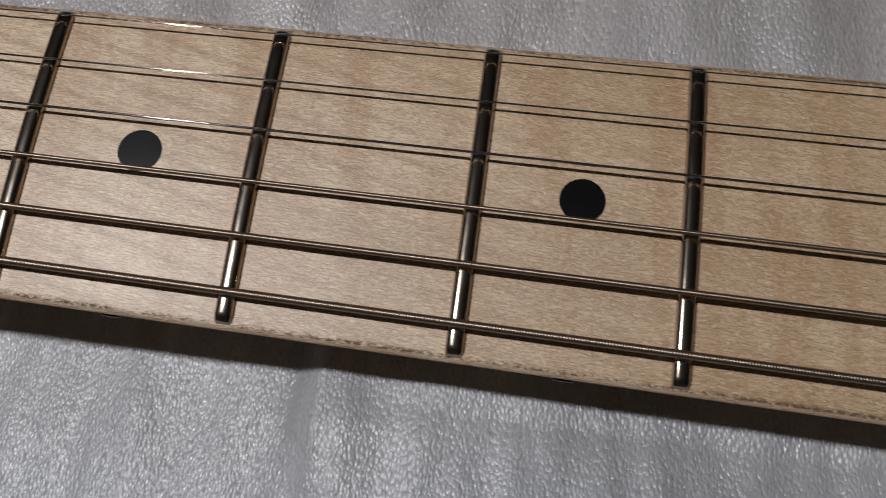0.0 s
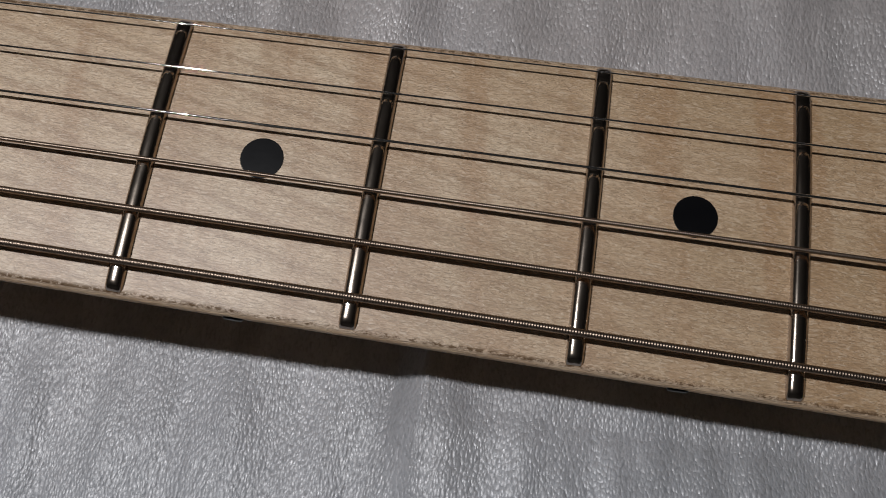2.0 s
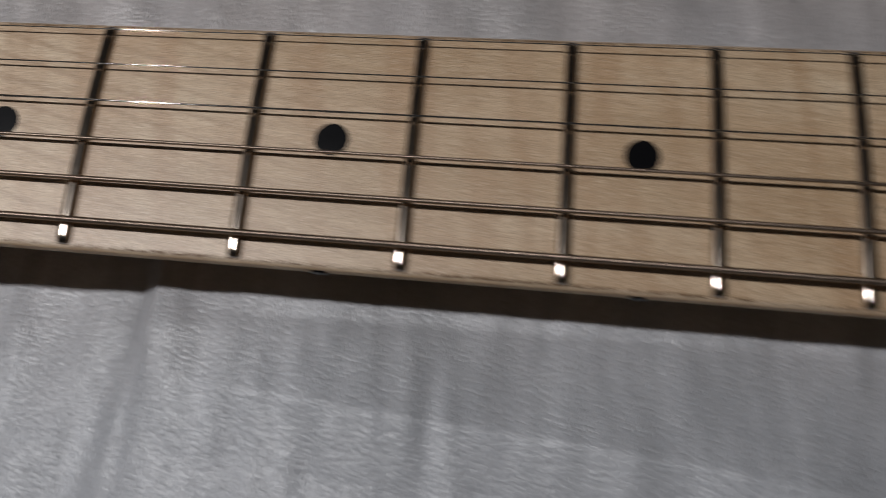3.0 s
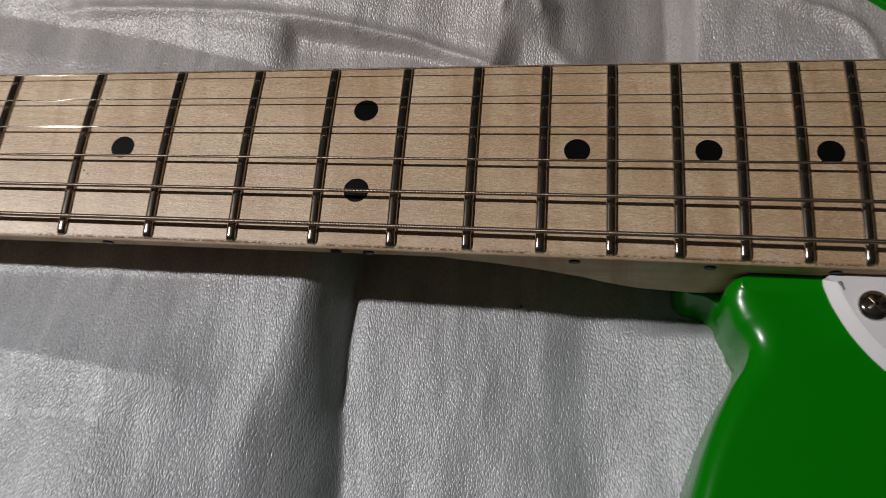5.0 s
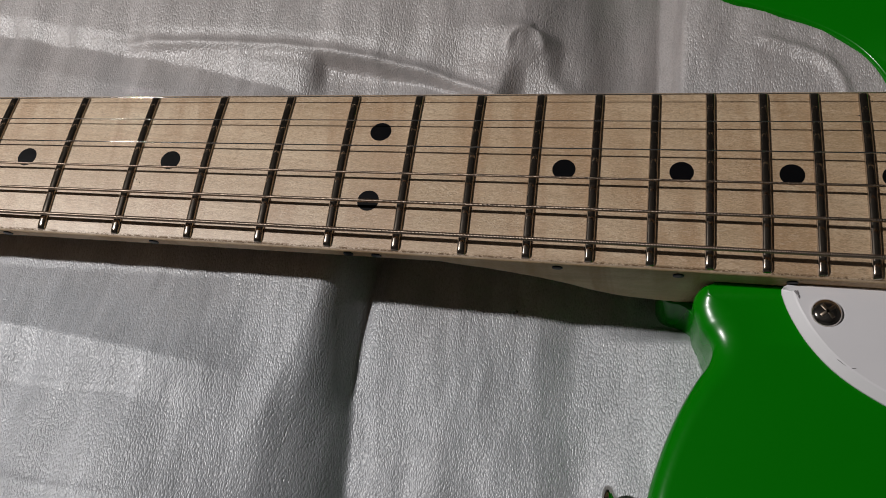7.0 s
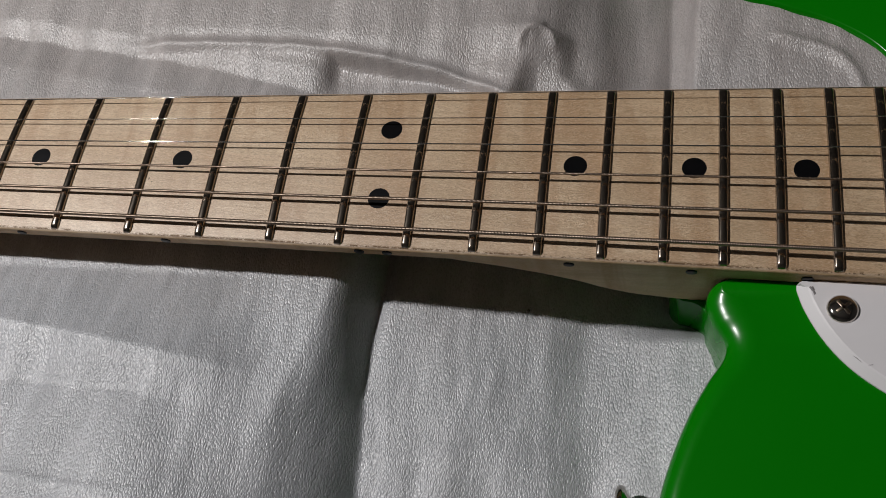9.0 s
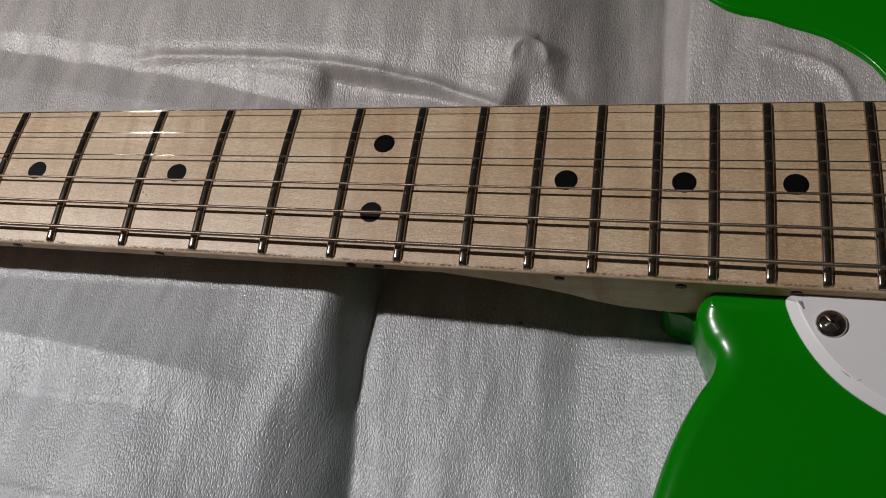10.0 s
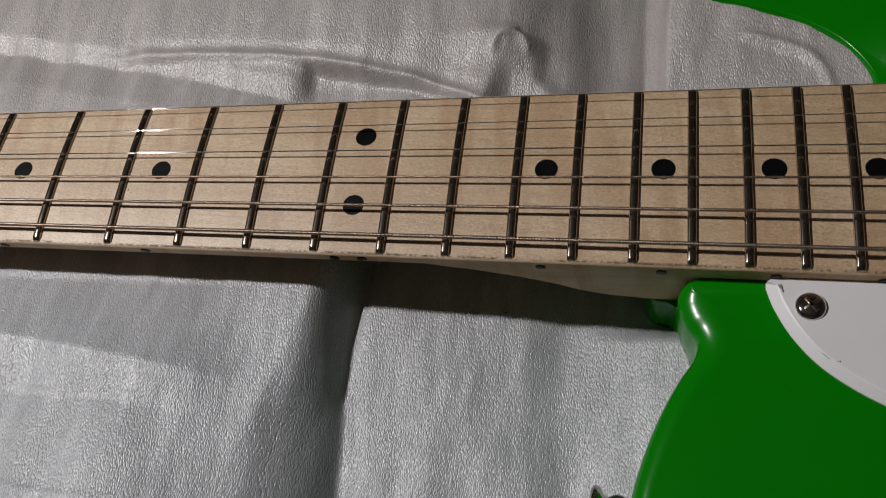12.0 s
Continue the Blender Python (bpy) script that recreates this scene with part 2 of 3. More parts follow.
def neck_section(x):
    """Points of the neck's section: the crowned face, the rolled edge and the back."""
    w, pts = half_width(x), []
    roll = 0.0009
    flat = w - roll
    for i in range(17):
        y = -flat + 2 * flat * i / 16
        pts.append((x, y, crown_z(y)))
    zr = crown_z(flat) - roll
    for a in (70, 50, 30, 10):
        pts.append((x, flat + roll * math.cos(radians(a)), zr + roll * math.sin(radians(a))))
    zs = crown_z(flat) - roll - table(x, WALL)
    zb = TOP - table(x, DEPTH)
    p = table(x, ROUND)
    draft = table(x, [(0.0, 0.0003), (0.34, 0.0003), (0.39, 0.0013), (0.47, 0.0013)])
    zm = zs + (zr - zs) * 0.62
    pts.append((x, w - draft * 0.75, zm))
    for i in range(25):
        a = math.pi * i / 24
        c, s = math.cos(a), math.sin(a)
        pts.append((x, (w - draft) * math.copysign(abs(c) ** (2 / p), c), zs - (zs - zb) * abs(s) ** (2 / p)))
    pts.append((x, -w + draft * 0.75, zm))
    for a in (10, 30, 50, 70):
        pts.append((x, -flat - roll * math.cos(radians(a)), zr + roll * math.sin(radians(a))))
    return pts


guitar = tagged(new("electric_guitar"), "bright green electric guitar with maple neck lying on foam", "guitar")
guitar.location = (0, 0, 0)

xs = sorted(set([-0.006 + 0.012 * i for i in range(28)] + [0.332 + 0.003 * i for i in range(26)] + [0.42, 0.44, 0.455, NECK_END]))
neck = part("neck", skin([neck_section(x) for x in xs if x <= NECK_END]), MAPLE, guitar, "pale satin maple one-piece neck with worn edges")
nut = [[(-0.0055, y, crown_z(y) - 0.002), (-0.0055, y, crown_z(y) + 0.0012), (-0.0035, y, crown_z(y) + 0.0022), (-0.0005, y, crown_z(y) + 0.0020), (-0.0005, y, crown_z(y) - 0.002)] for y in np.linspace(-0.0206, 0.0206, 13)]
part("nut", skin(nut), BONE, neck, "cream string nut", smooth=False)

# ---- frets ----------------------------------------------------------------
FRET_W, FRET_H = 0.00125, 0.00112


def fret(n):
    x, w = fret_x(n), half_width(fret_x(n))
    end = w - 0.0007
    rings = []
    stations = [(-end, 0.10), (-end + 0.00010, 0.40), (-end + 0.00040, 0.74), (-end + 0.00085, 0.93), (-end + 0.0014, 1.0)]
    stations += [(y, 1.0) for y in np.linspace(-end + 0.004, end - 0.004, 13)]
    stations += [(-y, s) for y, s in stations[4::-1]]
    for y, s in stations:
        ring = []
        wide = FRET_W * (0.72 + 0.28 * s)
        for i in range(13):
            a = math.pi * i / 12
            ring.append((x + wide * math.copysign(abs(math.cos(a)) ** 0.75, math.cos(a)), y, crown_z(y) - 0.0001 + (FRET_H + 0.0001) * max(s, 0.15) * math.sin(a) ** 0.8))
        ring += [(x - wide * 0.7, y, crown_z(y) - 0.0006), (x + wide * 0.7, y, crown_z(y) - 0.0006)]
        rings.append(ring)
    return part("fret", skin(rings), FRET, neck)


for n in range(1, 22):
    fret(n)

# ---- position markers -----------------------------------------------------


def disc_on_face(x, y, r):
    prof = [(r, -0.0010), (r, 0.00004), (r * 0.98, 0.00005), (r * 0.66, 0.00005), (r * 0.33, 0.00005), (0.0001, 0.00005)]
    bm = lathe(prof, "z", (0, 0, 0), 40)
    for v in bm.verts:
        v.co.z += crown_z(y + v.co.y)
        v.co.x += x
        v.co.y += y
    return part("inlay_dot", bm, BLACK, neck, smooth=False)


for n in (3, 5, 7, 9, 15, 17, 19, 21):
    disc_on_face((fret_x(n) + fret_x(n - 1)) / 2, 0.0006, 0.0031)
for y in (-0.0107, 0.0118):
    disc_on_face((fret_x(12) + fret_x(11)) / 2, y, 0.0031)


def side_dot(x):
    z = crown_z(half_width(x)) - table(x, [(0, 0.0028), (0.33, 0.0024), (0.37, 0.0034), (0.47, 0.0036)])
    low = sorted((p[2], -p[1]) for p in neck_section(x) if p[1] < 0 and p[2] < crown_z(p[1]) - 0.0003)
    y = -float(np.interp(z, [a for a, _ in low], [b for _, b in low]))
    slope = (np.interp(z + 0.001, [a for a, _ in low], [b for _, b in low]) + y) / 0.001
    bm = lathe([(0.0014, -0.0006), (0.0014, 0.00028), (0.0013, 0.00034), (0.0001, 0.00034)], "z", (0, 0, 0), 20)
    bmesh.ops.transform(bm, matrix=pose(x, y, z, 90 + math.degrees(math.atan(slope)), 0, 0), verts=bm.verts)
    return part("side_dot", bm, BLACK, neck)


for n in (3, 5, 7, 9, 15, 17, 19, 21):
    side_dot((fret_x(n) + fret_x(n - 1)) / 2)
side_dot((fret_x(12) + fret_x(11)) / 2 - 0.004)
side_dot((fret_x(12) + fret_x(11)) / 2 + 0.004)

# ---- strings --------------------------------------------------------------
NUT_Y, BRIDGE_Y = 0.0176, 0.0262
ACTION = [(0.0, 0.0016), (0.324, 0.0031), (0.6477, 0.0052)]


def string(i, radius, pitch):
    """One string: wound ones have a ridge for every turn of the winding."""
    u = -1 + 2 * i / 5
    rings = []

    def ring(x, r):
        y = u * (NUT_Y + (BRIDGE_Y - NUT_Y) * x / SCALE) + 0.0012 - 0.0018 * x
        z = crown_z(y) + table(x, ACTION) + radius * 0.6
        rings.append([(x, y + r * math.cos(a), z + r * math.sin(a)) for a in (2 * math.pi * k / 10 for k in range(10))])

    if pitch:
        x = 0.0
        while x < 0.47:
            for f, d in ((0.0, 0.86), (0.2, 0.97), (0.5, 1.0), (0.8, 0.97)):
                ring(x + f * pitch, radius * d)
            x += pitch
        ring(0.6477, radius)
        rings.append([(p[0] + 0.006, p[1], p[2] - 0.016) for p in rings[-1]])
    else:
        for x in np.linspace(0, 0.6477, 60):
            ring(float(x), radius)
        rings.append([(p[0] + 0.006, p[1], p[2] - 0.016) for p in rings[-1]])
    return part("string", skin(rings), STRING if pitch else PLAIN_STRING, guitar, "wound steel string" if pitch else "plain steel string")


for i, (r, p) in enumerate(((0.00058, 0.00038), (0.00046, 0.00034), (0.00034, 0.00030), (0.00022, 0), (0.00017, 0), (0.00014, 0))):
    string(i, r, p)

# ---- body -----------------------------------------------------------------
BODY_TOP, BODY_LOW, POCKET = 0.0416, -0.004, 0.0247
bass = [(0.4070, -0.0261), (0.4042, -0.0269), (0.4024, -0.0294), (0.4022, -0.0332), (0.4038, -0.0378), (0.4058, -0.0408), (0.4068, -0.0438), (0.4058, -0.0475), (0.4026, -0.0527), (0.3984, -0.0612), (0.3945, -0.0720), (0.3918, -0.0835), (0.3912, -0.1000)]
lower = [(0.396, -0.122), (0.418, -0.148), (0.46, -0.163), (0.52, -0.160), (0.57, -0.151), (0.63, -0.160), (0.70, -0.182), (0.76, -0.174), (0.80, -0.13), (0.818, -0.05), (0.818, 0.03), (0.80, 0.11), (0.755, 0.162), (0.69, 0.178), (0.63, 0.162), (0.58, 0.145), (0.53, 0.140), (0.48, 0.142), (0.436, 0.136), (0.408, 0.118), (0.3975, 0.098), (0.3975, 0.0830)]
treble = [(0.4015, 0.0718), (0.4080, 0.0662), (0.4195, 0.0615), (0.4335, 0.0555), (0.4445, 0.0475), (0.4512, 0.0375), (0.4528, 0.0295)]
OUTER = spline(bass + lower + treble, 6)



def pocket(x):
    return half_width(x) - 0.0010


notch = np.array([(0.4545, pocket(0.4545)), (NECK_END + 0.0005, pocket(NECK_END)), (NECK_END + 0.0005, -pocket(NECK_END)), (0.44, -pocket(0.44)), (0.4180, -pocket(0.4180)), (0.4135, -0.0262), (0.4105, -0.0262)])
upper_outline = np.vstack([OUTER, notch])
ease = np.array([1.0] * len(OUTER) + [0.0] * len(notch))
ease[-2:] = (0.0, 0.05)
ease[:61] = np.interp(np.arange(61), [0, 6, 12, 18, 24, 30, 36, 48, 60], [0.12, 0.5, 1.1, 1.65, 1.85, 1.75, 1.5, 1.15, 1.0])
ease[len(OUTER) - 42:len(OUTER) - 1] = 0.3
ease[len(OUTER) - 1] = 0.3
arc = [(math.sin(radians(a)), 1 - math.cos(radians(a))) for a in range(0, 91, 15)]
ROLL = 0.0047
levels = [(POCKET, 0 * ease), (POCKET + 0.0002, 0 * ease)] + [(BODY_TOP - ROLL + ROLL * s, ROLL * c * ease) for s, c in arc]
body = skin([[(q[0], q[1], z) for q in inset(upper_outline, d)] for z, d in levels])
tongue = spline([(0.4560, 0.0270), (0.4300, 0.0262), (0.4000, 0.0255), (0.3950, 0.0225), (0.3935, 0.0150), (0.3935, -0.0180), (0.3940, -0.0235), (0.3962, -0.0258), (0.3995, -0.0264), (0.4020, -0.0280), (0.4031, -0.0306), (0.4033, -0.0342), (0.4048, -0.0376)], 5)
lower_outline = np.vstack([OUTER[30:], tongue])
levels = [(BODY_LOW + ROLL - ROLL * s, ROLL * c) for s, c in arc[::-1]] + [(POCKET - 0.0005, 0), (POCKET - 0.0002, 0), (POCKET - 0.0001, 0.0002)]
rest = skin([[(q[0], q[1], z) for q in inset(lower_outline, d)] for z, d in levels])
mesh = bpy.data.meshes.new("lower")
rest.to_mesh(mesh)
rest.free()
body.from_mesh(mesh)
bpy.data.meshes.remove(mesh)
part("body", body, GREEN, guitar, "bright green glossy solid body with rounded edges")

# ---- pickguard and its screw ----------------------------------------------
edge = spline([(0.4230, -0.0292), (0.4246, -0.0342), (0.4280, -0.0408), (0.4328, -0.0470), (0.4390, -0.0522), (0.4480, -0.0574), (0.4600, -0.0622), (0.4800, -0.0690), (0.5100, -0.0740), (0.5450, -0.0700), (0.5620, -0.0560), (0.5650, -0.0300)], 6)
guard_outline = np.vstack([edge, [(0.5650, 0.0), (0.4700, 0.0), (0.4700, -0.0274), (0.4500, -0.0272), (0.4275, -0.0270), (0.4240, -0.0272), (0.4230, -0.0279)]])
bevel = np.array([1.0] * len(edge) + [0.1] * 7)
guard_levels = [(BODY_TOP + 0.0001, 0 * bevel), (BODY_TOP + 0.0006, 0 * bevel), (BODY_TOP + 0.0024, 0.0021 * bevel), (BODY_TOP + 0.0026, 0.0026 * bevel)]
pickguard = part("pickguard", skin([[(q[0], q[1], z) for q in inset(guard_outline, d)] for z, d in guard_levels]), GUARD, guitar, "white plastic pickguard with bevelled edge", smooth=False)


def phillips_screw(x, y, z, r=0.0036):
    bm = lathe([(r * 0.5, -0.003), (r * 1.02, -0.0002), (r, 0.0002), (r * 0.93, 0.0007), (r * 0.75, 0.0011), (r * 0.5, 0.0014), (r * 0.2, 0.0015), (0.0001, 0.0015)], "z", (x, y, z), 36)
    head = part("screw", bm, CHROME, pickguard, "chrome cross-head screw")
    for turn in (38, 128):
        bar = bmesh.new()
        bmesh.ops.create_cube(bar, size=1, matrix=pose(x, y, z + 0.00128, 0, 0, turn) @ Matrix.Diagonal((r * 1.15, r * 0.26, 0.0005, 1)))
        bmesh.ops.bevel(bar, geom=bar.edges[:], offset=0.0001, segments=1, affect="EDGES")
        part("recess", bar, RECESS, head, "worn cross recess")
    return head


phillips_screw(0.4328, -0.0344, BODY_TOP + 0.0026)


def flake(x, y, z, a, b, turn, tilt=0.0):
    bm = bmesh.new()
    ring = []
    for i in range(12):
        t = 2 * math.pi * i / 12
        k = 1 + 0.35 * math.sin(3 * t + x * 900) + 0.2 * math.sin(5 * t)
        ring.append((a * k * math.cos(t), b * k * math.sin(t)))
    m = pose(x, y, z, 0, tilt, turn)
    rows = [[bm.verts.new(m @ Vector((p[0] * s, p[1] * s, h))) for p in ring] for s, h in ((1, 0), (0.9, 0.00012), (0.3, 0.00015))]
    for p, q in zip(rows, rows[1:]):
        for i in range(12):
            bm.faces.new((p[i], p[(i + 1) % 12], q[(i + 1) % 12], q[i]))
    bm.faces.new(rows[-1])
    return part("scuff", bm, SCUFF, pickguard, "grey scuff in the plastic")


flake(0.4263, -0.0297, BODY_TOP + 0.00262, 0.0004, 0.0012, 25)
flake(0.4352, -0.0466, BODY_TOP + 0.00262, 0.0010, 0.00005, -40)
flake(0.4382, -0.0480, BODY_TOP + 0.00262, 0.0005, 0.00006, 10)

# ---- strap button ---------------------------------------------------------
BUTTON = (0.0030, -0.0830, 0.0180)
part("strap_button", lathe([(0.0010, 0.3783), (0.0060, 0.3783), (0.0071, 0.3789), (0.0073, 0.3798), (0.0069, 0.3807), (0.0052, 0.3815), (0.0038, 0.3830), (0.0034, 0.3860), (0.0040, 0.3895), (0.0056, 0.3918), (0.0058, 0.3930)], "x", BUTTON, 40), CHROME, guitar, "polished chrome strap button")

# ---- foam sheet -----------------------------------------------------------


def steps(*spans):
    out = []
    for a, b, d in spans:
        out += list(np.arange(a, b - d / 2, d))
    return np.array(out + [spans[-1][1]])


gx = steps((-0.30, 0.0, 0.006), (0.0, 0.475, 0.0008), (0.475, 0.95, 0.008))
gy = steps((-0.36, -0.13, 0.006), (-0.13, 0.10, 0.0008), (0.10, 0.36, 0.006))
X, Y = np.meshgrid(gx, gy, indexing="ij")


def smooth(a, b, v):
    t = np.clip((v - a) / (b - a), 0, 1)
    return t * t * (3 - 2 * t)


def waves(seed, lx, ly, count=9):
    """Soft random folds with lengths about lx and ly."""
    rng = np.random.RandomState(seed)
    f = np.zeros_like(X)
    for _ in range(count):
        kx, ky = rng.uniform(0.5, 1.4) * rng.choice([-1, 1]) / lx, rng.uniform(-1.2, 1.2) / ly
        f += np.cos(2 * math.pi * (kx * X + ky * Y) + rng.uniform(0, 6.28))
    return f / math.sqrt(count)


def crease(points):
    """Distance to a polyline in the plan, the side of it, and how far along (0 to 1)."""
    p = spline(points, 6)
    best, side, along = np.full(X.shape, 9.0), np.zeros(X.shape), np.zeros(X.shape)
    for i, (a, b) in enumerate(zip(p, p[1:])):
        d = b - a
        t = np.clip(((X - a[0]) * d[0] + (Y - a[1]) * d[1]) / (d @ d), 0, 1)
        ex, ey = X - a[0] - t * d[0], Y - a[1] - t * d[1]
        r = np.hypot(ex, ey)
        near = r < best
        best = np.where(near, r, best)
        side = np.where(near, np.sign(d[0] * ey - d[1] * ex), side)
        along = np.where(near, (i + t) / (len(p) - 1), along)
    return best, side, along


def inside(outline):
    hit = np.zeros(X.shape, bool)
    q = np.roll(outline, -1, 0)
    for a, b in zip(outline, q):
        if a[1] != b[1]:
            cross = (a[1] > Y) != (b[1] > Y)
            hit ^= cross & (X < (b[0] - a[0]) * (Y - a[1]) / (b[1] - a[1]) + a[0])
    return hit


def ridge(points, height, width, fade=True):
    d, _, s = crease(points)
    return height * np.exp(-((d / width) ** 2)) * (smooth(0, 0.15, s) * smooth(1, 0.85, s) if fade else 1)


def signed(points):
    """Distance to a fold line that runs from right to left, positive away from the neck on the far side."""
    d, side, _ = crease(points)
    return -d * side


far = smooth(-0.01, 0.01, Y)
# near side: a raised sheet that ends in a rounded fold, then a lower one that falls away to the body
fold_near = [(0.290, -0.0575), (0.262, -0.0555), (0.222, -0.0505), (0.198, -0.0480), (0.130, -0.0420), (0.060, -0.0330)]
N = -signed(fold_near)
stepped = np.interp(X, [0.0, 0.057, 0.1085, 0.1135, 0.25, 0.28], [0.0200, 0.0205, 0.0240, 0.0300, 0.0290, 0.0285])
eased = np.interp(X, [0.0, 0.057, 0.104, 0.118, 0.25, 0.28], [0.0200, 0.0218, 0.0256, 0.0288, 0.0290, 0.0285]) - 0.0004 * np.exp(-(((X - 0.1112) / 0.0014) ** 2))
clear = smooth(-0.022, -0.050, Y)
near_high = stepped * (1 - clear) + eased * clear
west = smooth(0.294, 0.246, X) * smooth(0.10, 0.15, X)
near_high += west * (0.30 * np.clip(np.minimum(-Y - 0.0275, -Y - 0.0275 - N), 0, 0.03) - 0.15 * np.clip(N, 0, 0.013) + 0.13 * np.clip(-Y - 0.066, 0, 0.06))
near_low = np.interp(X, [0.30, 0.312, 0.36, 0.40], [0.0145, 0.0142, 0.0110, 0.0060]) - 0.005 * smooth(-0.03, -0.12, Y)
loose = smooth(-0.032, -0.09, Y)
turned = X + 0.0006 * waves(3, 0.05, 0.03) - (0.2945 - 0.016 * loose)
bend = 0.009 + 0.026 * loose
turned = np.clip(turned, 0, bend) ** 2 / (2 * bend) + np.clip(turned - bend, 0, 0.03)
near_high = np.maximum(near_high - (1.75 - 0.55 * loose) * turned, near_low - 0.0026 + 0.001 * loose)
sharp = 0.0045 + 0.006 * smooth(-0.055, -0.09, Y)
blend = np.clip((X - 0.10 * (Y + 0.03) + 0.0004 * waves(5, 0.03, 0.02) - 0.3085 + sharp) / (2 * sharp), 0, 1)
blend = blend * blend * (3 - 2 * blend)
near = near_high * (1 - blend) + np.maximum(near_low, near_high) * blend
near -= 0.0016 * np.exp(-(((X + 0.02 * Y - 0.370) / 0.0075) ** 2))
near += 0.0007 * np.exp(-(((X - 0.335) / 0.009) ** 2)) * smooth(-0.035, -0.06, Y) + 0.08 * np.clip(X - 0.312, 0, 0.075) * smooth(-0.033, -0.125, Y)
# the low sheet climbs a little towards the body
near += 0.0095 * smooth(0.374, 0.408, X) * smooth(-0.026, -0.034, Y)
# far side: two long folds behind the neck, a pinched knot, and a puff inside the cutaway
fold_low = [(0.300, 0.0265), (0.285, 0.0310), (0.250, 0.0400), (0.226, 0.0450), (0.190, 0.0510), (0.160, 0.0560), (0.100, 0.0620)]
fold_high = [(0.352, 0.0270), (0.340, 0.0320), (0.323, 0.0380), (0.310, 0.0405), (0.295, 0.0430), (0.284, 0.0447), (0.256, 0.0478), (0.205, 0.0490)]
A, B = signed(fold_low), signed(fold_high)
lift_low = 0.34 * np.clip(A, 0, 0.007) + 0.10 * np.clip(A - 0.007, 0, 0.03) + 0.16 * np.clip(-A, 0, 0.012)
lift_high = 0.12 * np.clip(-B, 0, 0.010)
above = smooth(-0.001, 0.004, B)
split = smooth(0.2845, 0.2895, X) * (1 - above) + smooth(0.262, 0.312, X) * above
farz = 0.0400 - 0.0075 * smooth(0.285, 0.37, X) - 0.004 * smooth(0.06, 0.12, Y)
farz += lift_low * (1 - split) + (0.0026 * smooth(-0.0010, 0.0014, B) + lift_high) * split * smooth(0.36, 0.345, X)
crest = (0.0015 * np.exp(-(((B - 0.0014) / 0.0017) ** 2)) - 0.0005 * np.exp(-(((B - 0.0050) / 0.0022) ** 2))) * smooth(0.205, 0.235, X) * smooth(0.350, 0.335, X)
farz += crest
farz -= (0.0016 + 0.0026 * smooth(0.049, 0.030, Y)) * smooth(0.2800, 0.2900, X + 0.12 * (Y - 0.040)) * smooth(0.335, 0.2930, X) * smooth(-0.0004, 0.0018, -B) * (Y > 0.02)
farz -= 0.0036 * np.exp(-(((X - 0.3962) / 0.0022) ** 2)) + 0.0115 * np.clip((X - 0.364) / 0.0315, 0, 1) ** 1.3 * smooth(0.4015, 0.3960, X)
farz += 0.0007 * np.sin((X - 0.365) * 330) * smooth(0.355, 0.37, X) * smooth(0.402, 0.39, X)
farz += 0.0015 * smooth(0.396, 0.404, X)
farz += 0.13 * np.clip(Y - 0.038, 0, 0.04) * smooth(0.270, 0.300, X) * smooth(0.378, 0.350, X)
farz += 0.06 * np.clip(X - 0.295, 0, 0.055) * smooth(0.043, 0.056, Y) * smooth(0.374, 0.353, X)
# the knot: a hump, a shaded hollow beside it, and a bright facet that rises out of the hollow to a sharp lip
hump = np.interp(Y, [0.030, 0.038, 0.046, 0.053], [0.3430, 0.3445, 0.3480, 0.3510])
dent = np.interp(Y, [0.030, 0.046, 0.053], [0.3515, 0.3525, 0.3530])
lip = np.interp(Y, [0.030, 0.0335, 0.042, 0.0525, 0.056], [0.3670, 0.3650, 0.3585, 0.3570, 0.3545])
deep = np.interp(Y, [0.034, 0.0460], [0.0017, -0.0021])
crown = 0.0028 * smooth(0.0575, 0.0525, Y)
fall = smooth(0, 1, (X - hump) / (0.9 * (dent - hump)))
rise = np.clip((X - dent) / (lip - dent), 0, 1)
knot = np.where(X < hump, 0.0024 * np.exp(-(((hump - X) / 0.0095) ** 2)), 0.0024 - (0.0024 + deep) * fall)
knot = np.where(X > dent, -deep + (deep + crown) * rise**0.8, knot)
knot = np.where(X > lip, crown * np.exp(-(((X - lip) / 0.0050) ** 2)), knot)
farz += knot * smooth(0.0600, 0.0540, Y)
ring = np.hypot(X - 0.3517, Y - 0.0495)
farz += 0.0011 * np.exp(-(((ring - 0.0052) / 0.0011) ** 2)) * smooth(0.0475, 0.0505, Y)
# the sheet hugs the edge of the horn
H = np.where(inside(OUTER), 0.0, crease(treble)[0])
farz += np.clip(0.0402 - 0.17 * H - farz, 0, 0.014) * smooth(0.391, 0.399, X) * (Y > 0.02)
farz += ridge([(0.418, 0.0530), (0.430, 0.0490), (0.4395, 0.0420), (0.4430, 0.0300)], 0.0013, 0.0015)
Z = near * (1 - far) + farz * far
Z += 0.00025 * waves(11, 0.030, 0.12) * smooth(0.30, 0.22, X) + (0.00022 + 0.00014 * smooth(0.24, 0.18, X)) * waves(12, 0.018, 0.06) + 0.00006 * waves(13, 0.008, 0.020, 14)
Z += ridge([(0.17, -0.060), (0.194, -0.0615), (0.2065, -0.0620), (0.219, -0.0642), (0.235, -0.066)], 0.00024, 0.0011)
Z += ridge([(0.18, -0.0905), (0.207, -0.0925), (0.2205, -0.0932), (0.238, -0.0942), (0.26, -0.094)], 0.00024, 0.0011)
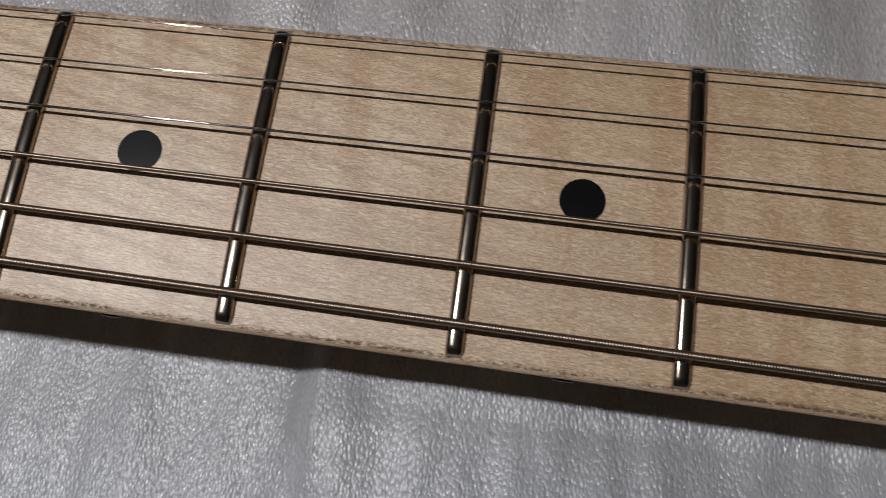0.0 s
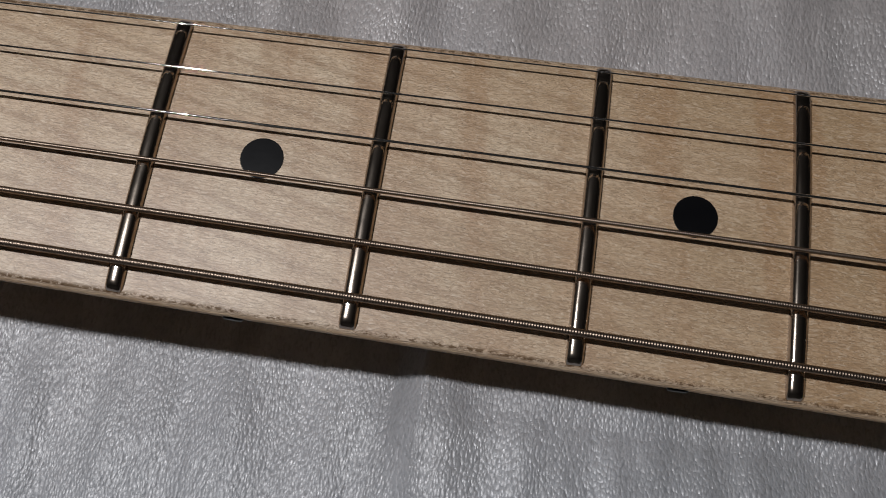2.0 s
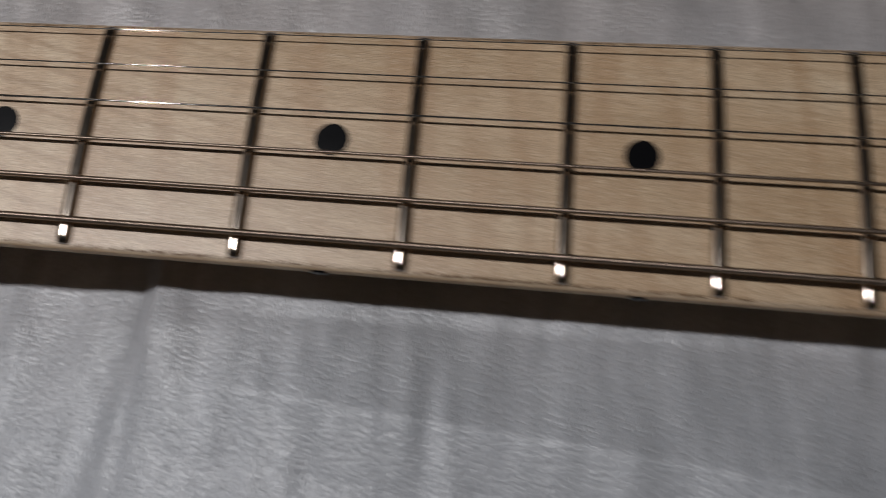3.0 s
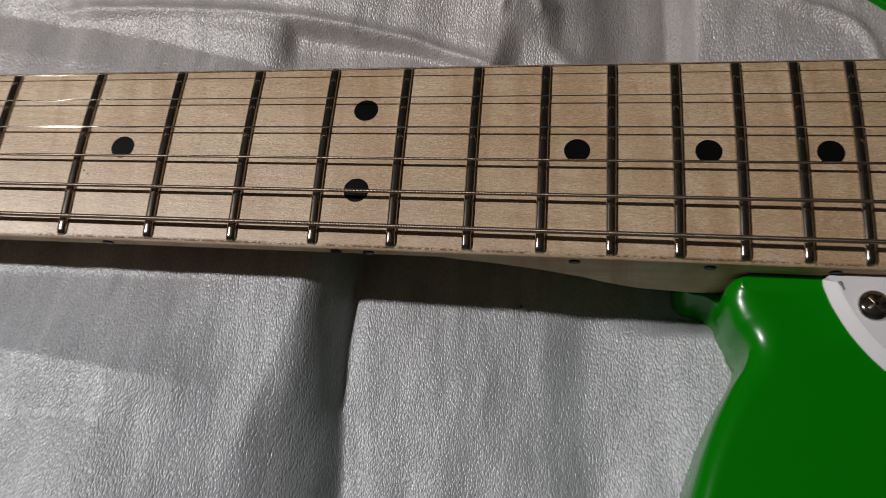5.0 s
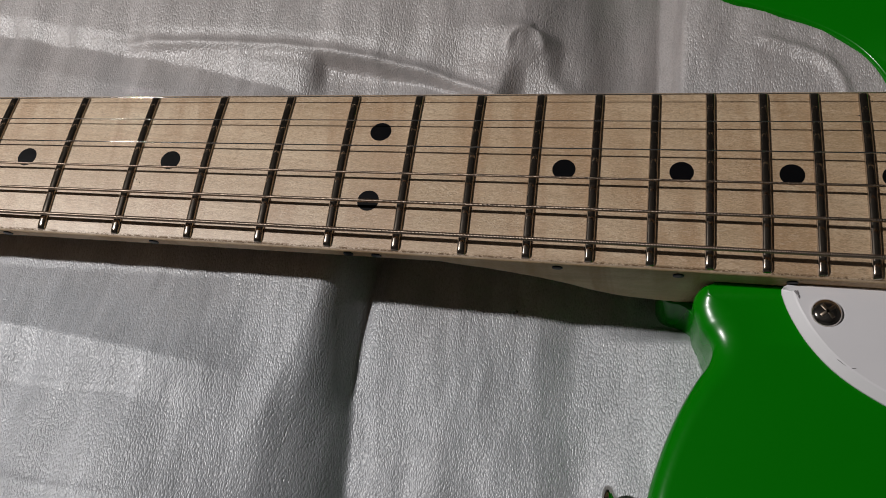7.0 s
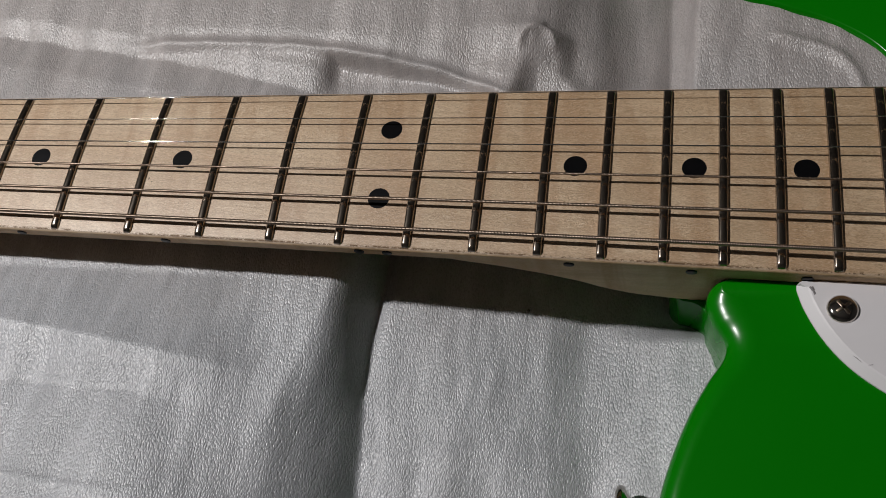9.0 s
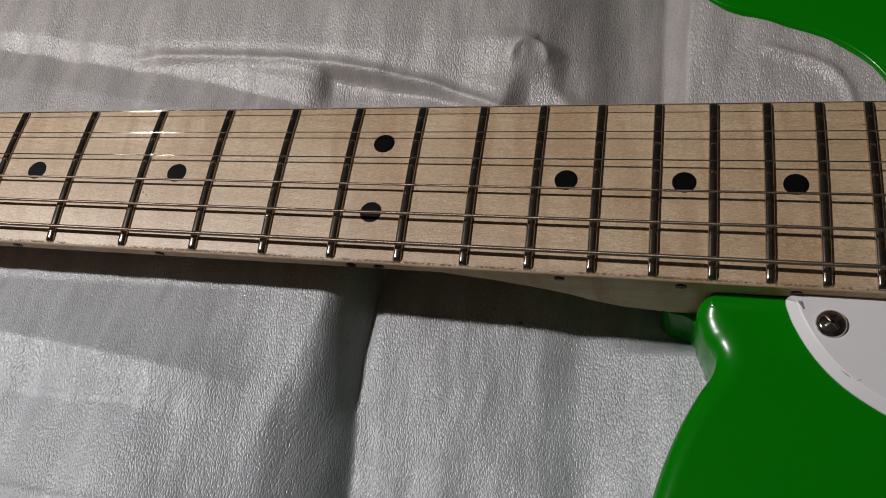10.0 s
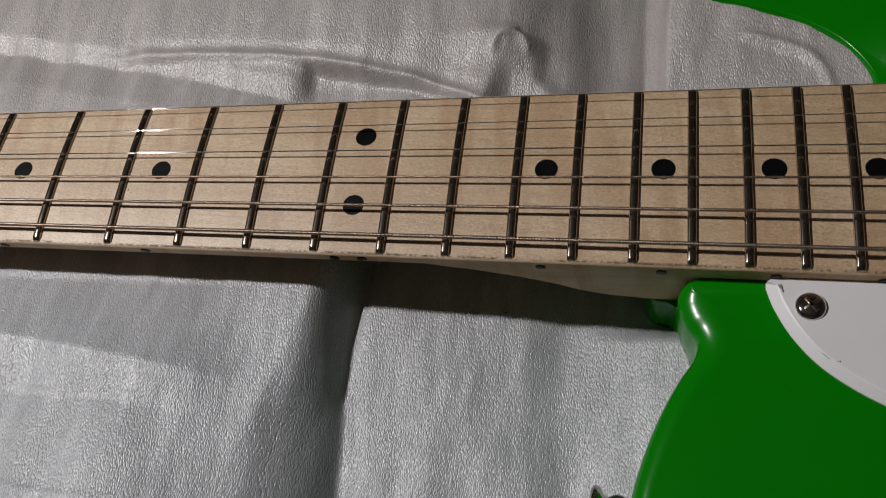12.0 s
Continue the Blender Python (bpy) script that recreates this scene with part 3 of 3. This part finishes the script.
# ripples across the stretch below the low frets
RIPPLE = [(0.030, 0.0), (0.038, 0.8), (0.050, -0.4), (0.060, 0.0), (0.069, 0.0), (0.079, 1.2), (0.081, 1.2), (0.095, -0.3), (0.097, -0.3), (0.1086, 1.0), (0.1156, 1.9), (0.1165, 1.9), (0.1295, 0.3), (0.134, 0.3), (0.138, 0.8), (0.141, 0.8), (0.147, 0.1), (0.149, 0.1), (0.156, 0.9), (0.165, 0.4), (0.180, 0.0)]
across = X + 0.0012 * waves(21, 0.04, 0.02, 5)
rippled = sum(np.interp(across + d, *zip(*RIPPLE)) for d in (-0.002, -0.001, 0.0, 0.001, 0.002)) / 5
Z += (0.00085 * rippled + 0.00016 * waves(22, 0.008, 0.05, 7)) * smooth(-0.021, -0.032, Y) * smooth(0.21, 0.17, X)
Z += 0.00035 * waves(23, 0.021, 0.08, 5) * smooth(0.024, 0.034, Y) * smooth(0.24, 0.16, X)

# the sheet lies under the neck and the body
w = 0.021 + 0.01502 * X
u = np.clip(np.abs(Y) / (w + 0.0005), 0, 1)
under = 0.0475 - np.interp(X, [a for a, _ in DEPTH], [b for _, b in DEPTH]) * (1 - u**1.72) ** (1 / 1.72) - 0.0012
under = np.where(X > 0.335, np.minimum(under, 0.0475 - np.interp(X, [0.335, 0.40], [0.006, 0.026])), under)
Z = np.where(u < 1, np.minimum(Z, under), Z)
Z = np.where(inside(inset(np.vstack([OUTER[30:], tongue]), 0.0032)), np.minimum(Z, BODY_LOW - 0.0004), Z)
nx, ny = X.shape
verts = np.stack([X, Y, Z], -1).reshape(-1, 3)
idx = np.arange(nx * ny).reshape(nx, ny)
faces = np.stack([idx[:-1, :-1], idx[1:, :-1], idx[1:, 1:], idx[:-1, 1:]], -1).reshape(-1, 4)
rim = np.concatenate([idx[:, 0], idx[-1, 1:], idx[-2::-1, -1], idx[0, -2:0:-1]])
FLOOR = -0.022
skirt = verts[rim].copy()
skirt[:, 2] = FLOOR + 0.0005
base = len(verts)
k = np.arange(len(rim))
wall = np.stack([rim, base + k, base + np.roll(k, -1), np.roll(rim, -1)], -1)
foam_mesh = bpy.data.meshes.new("foam_sheet")
foam_mesh.from_pydata(np.vstack([verts, skirt]).tolist(), [], np.vstack([faces, wall]).tolist())
foam_mesh.polygons.foreach_set("use_smooth", [True] * len(foam_mesh.polygons))
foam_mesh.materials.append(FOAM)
foam_mesh.update()
tagged(new("foam_sheet", foam_mesh), "crinkled white packing foam sheet draped under the guitar", "packing foam")

# ---- the room around ------------------------------------------------------


def slab_box(name, lo, hi, material):
    bm = bmesh.new()
    bmesh.ops.create_cube(bm, size=1, matrix=Matrix.Translation([(a + b) / 2 for a, b in zip(lo, hi)]) @ Matrix.Diagonal([b - a for a, b in zip(lo, hi)] + [1]))
    return tagged(part(name, bm, material, smooth=False), kind="structure")


slab_box("floor", (-1.8, -1.9, FLOOR - 0.05), (2.4, 2.1, FLOOR), BOARDS)
slab_box("wall_west", (-1.9, -2.0, FLOOR), (-1.8, 2.2, 2.4), PAINT)
slab_box("wall_east", (2.4, -2.0, FLOOR), (2.5, 2.2, 2.4), PAINT)
slab_box("wall_south", (-1.8, -2.0, FLOOR), (2.4, -1.9, 2.4), PAINT)
slab_box("wall_north", (-1.8, 2.1, FLOOR), (2.4, 2.2, 2.4), PAINT)
slab_box("ceiling", (-1.9, -2.0, 2.4), (2.5, 2.2, 2.5), PAINT)


# ---- crumbs and nicks -----------------------------------------------------


def crumb(x, y, z, r):
    bm = bmesh.new()
    bmesh.ops.create_icosphere(bm, subdivisions=2, radius=r)
    for v in bm.verts:
        v.co *= 1 + 0.35 * noise.noise(v.co * 1800)
        v.co = Vector((v.co.x * 1.5 + x, v.co.y + y, v.co.z * 0.7 + z))
    return part("crumb", bm, CRUMB)


tagged(crumb(0.3535, -0.0272, 0.0140, 0.0004), "tiny dark crumb lying on the white foam", "crumb")


def nick(x, y, a, b, turn):
    bm = bmesh.new()
    m = pose(x, y, crown_z(y) + 0.00003, 0, 0, turn)
    ring = [m @ Vector((a * math.cos(t), b * math.sin(t) + 0.15 * a * math.cos(2 * t), 0)) for t in (2 * math.pi * k / 14 for k in range(14))]
    low = [p - Vector((0, 0, 0.0004)) for p in ring]
    return part("nick", skin([low, ring]), BLACK, neck, "dark nick in the wood")


nick(0.4425, 0.0196, 0.0014, 0.00012, 28)
nick(0.2420, -0.0062, 0.0004, 0.00012, 60)
nick(0.2432, -0.0072, 0.0003, 0.00010, 80)
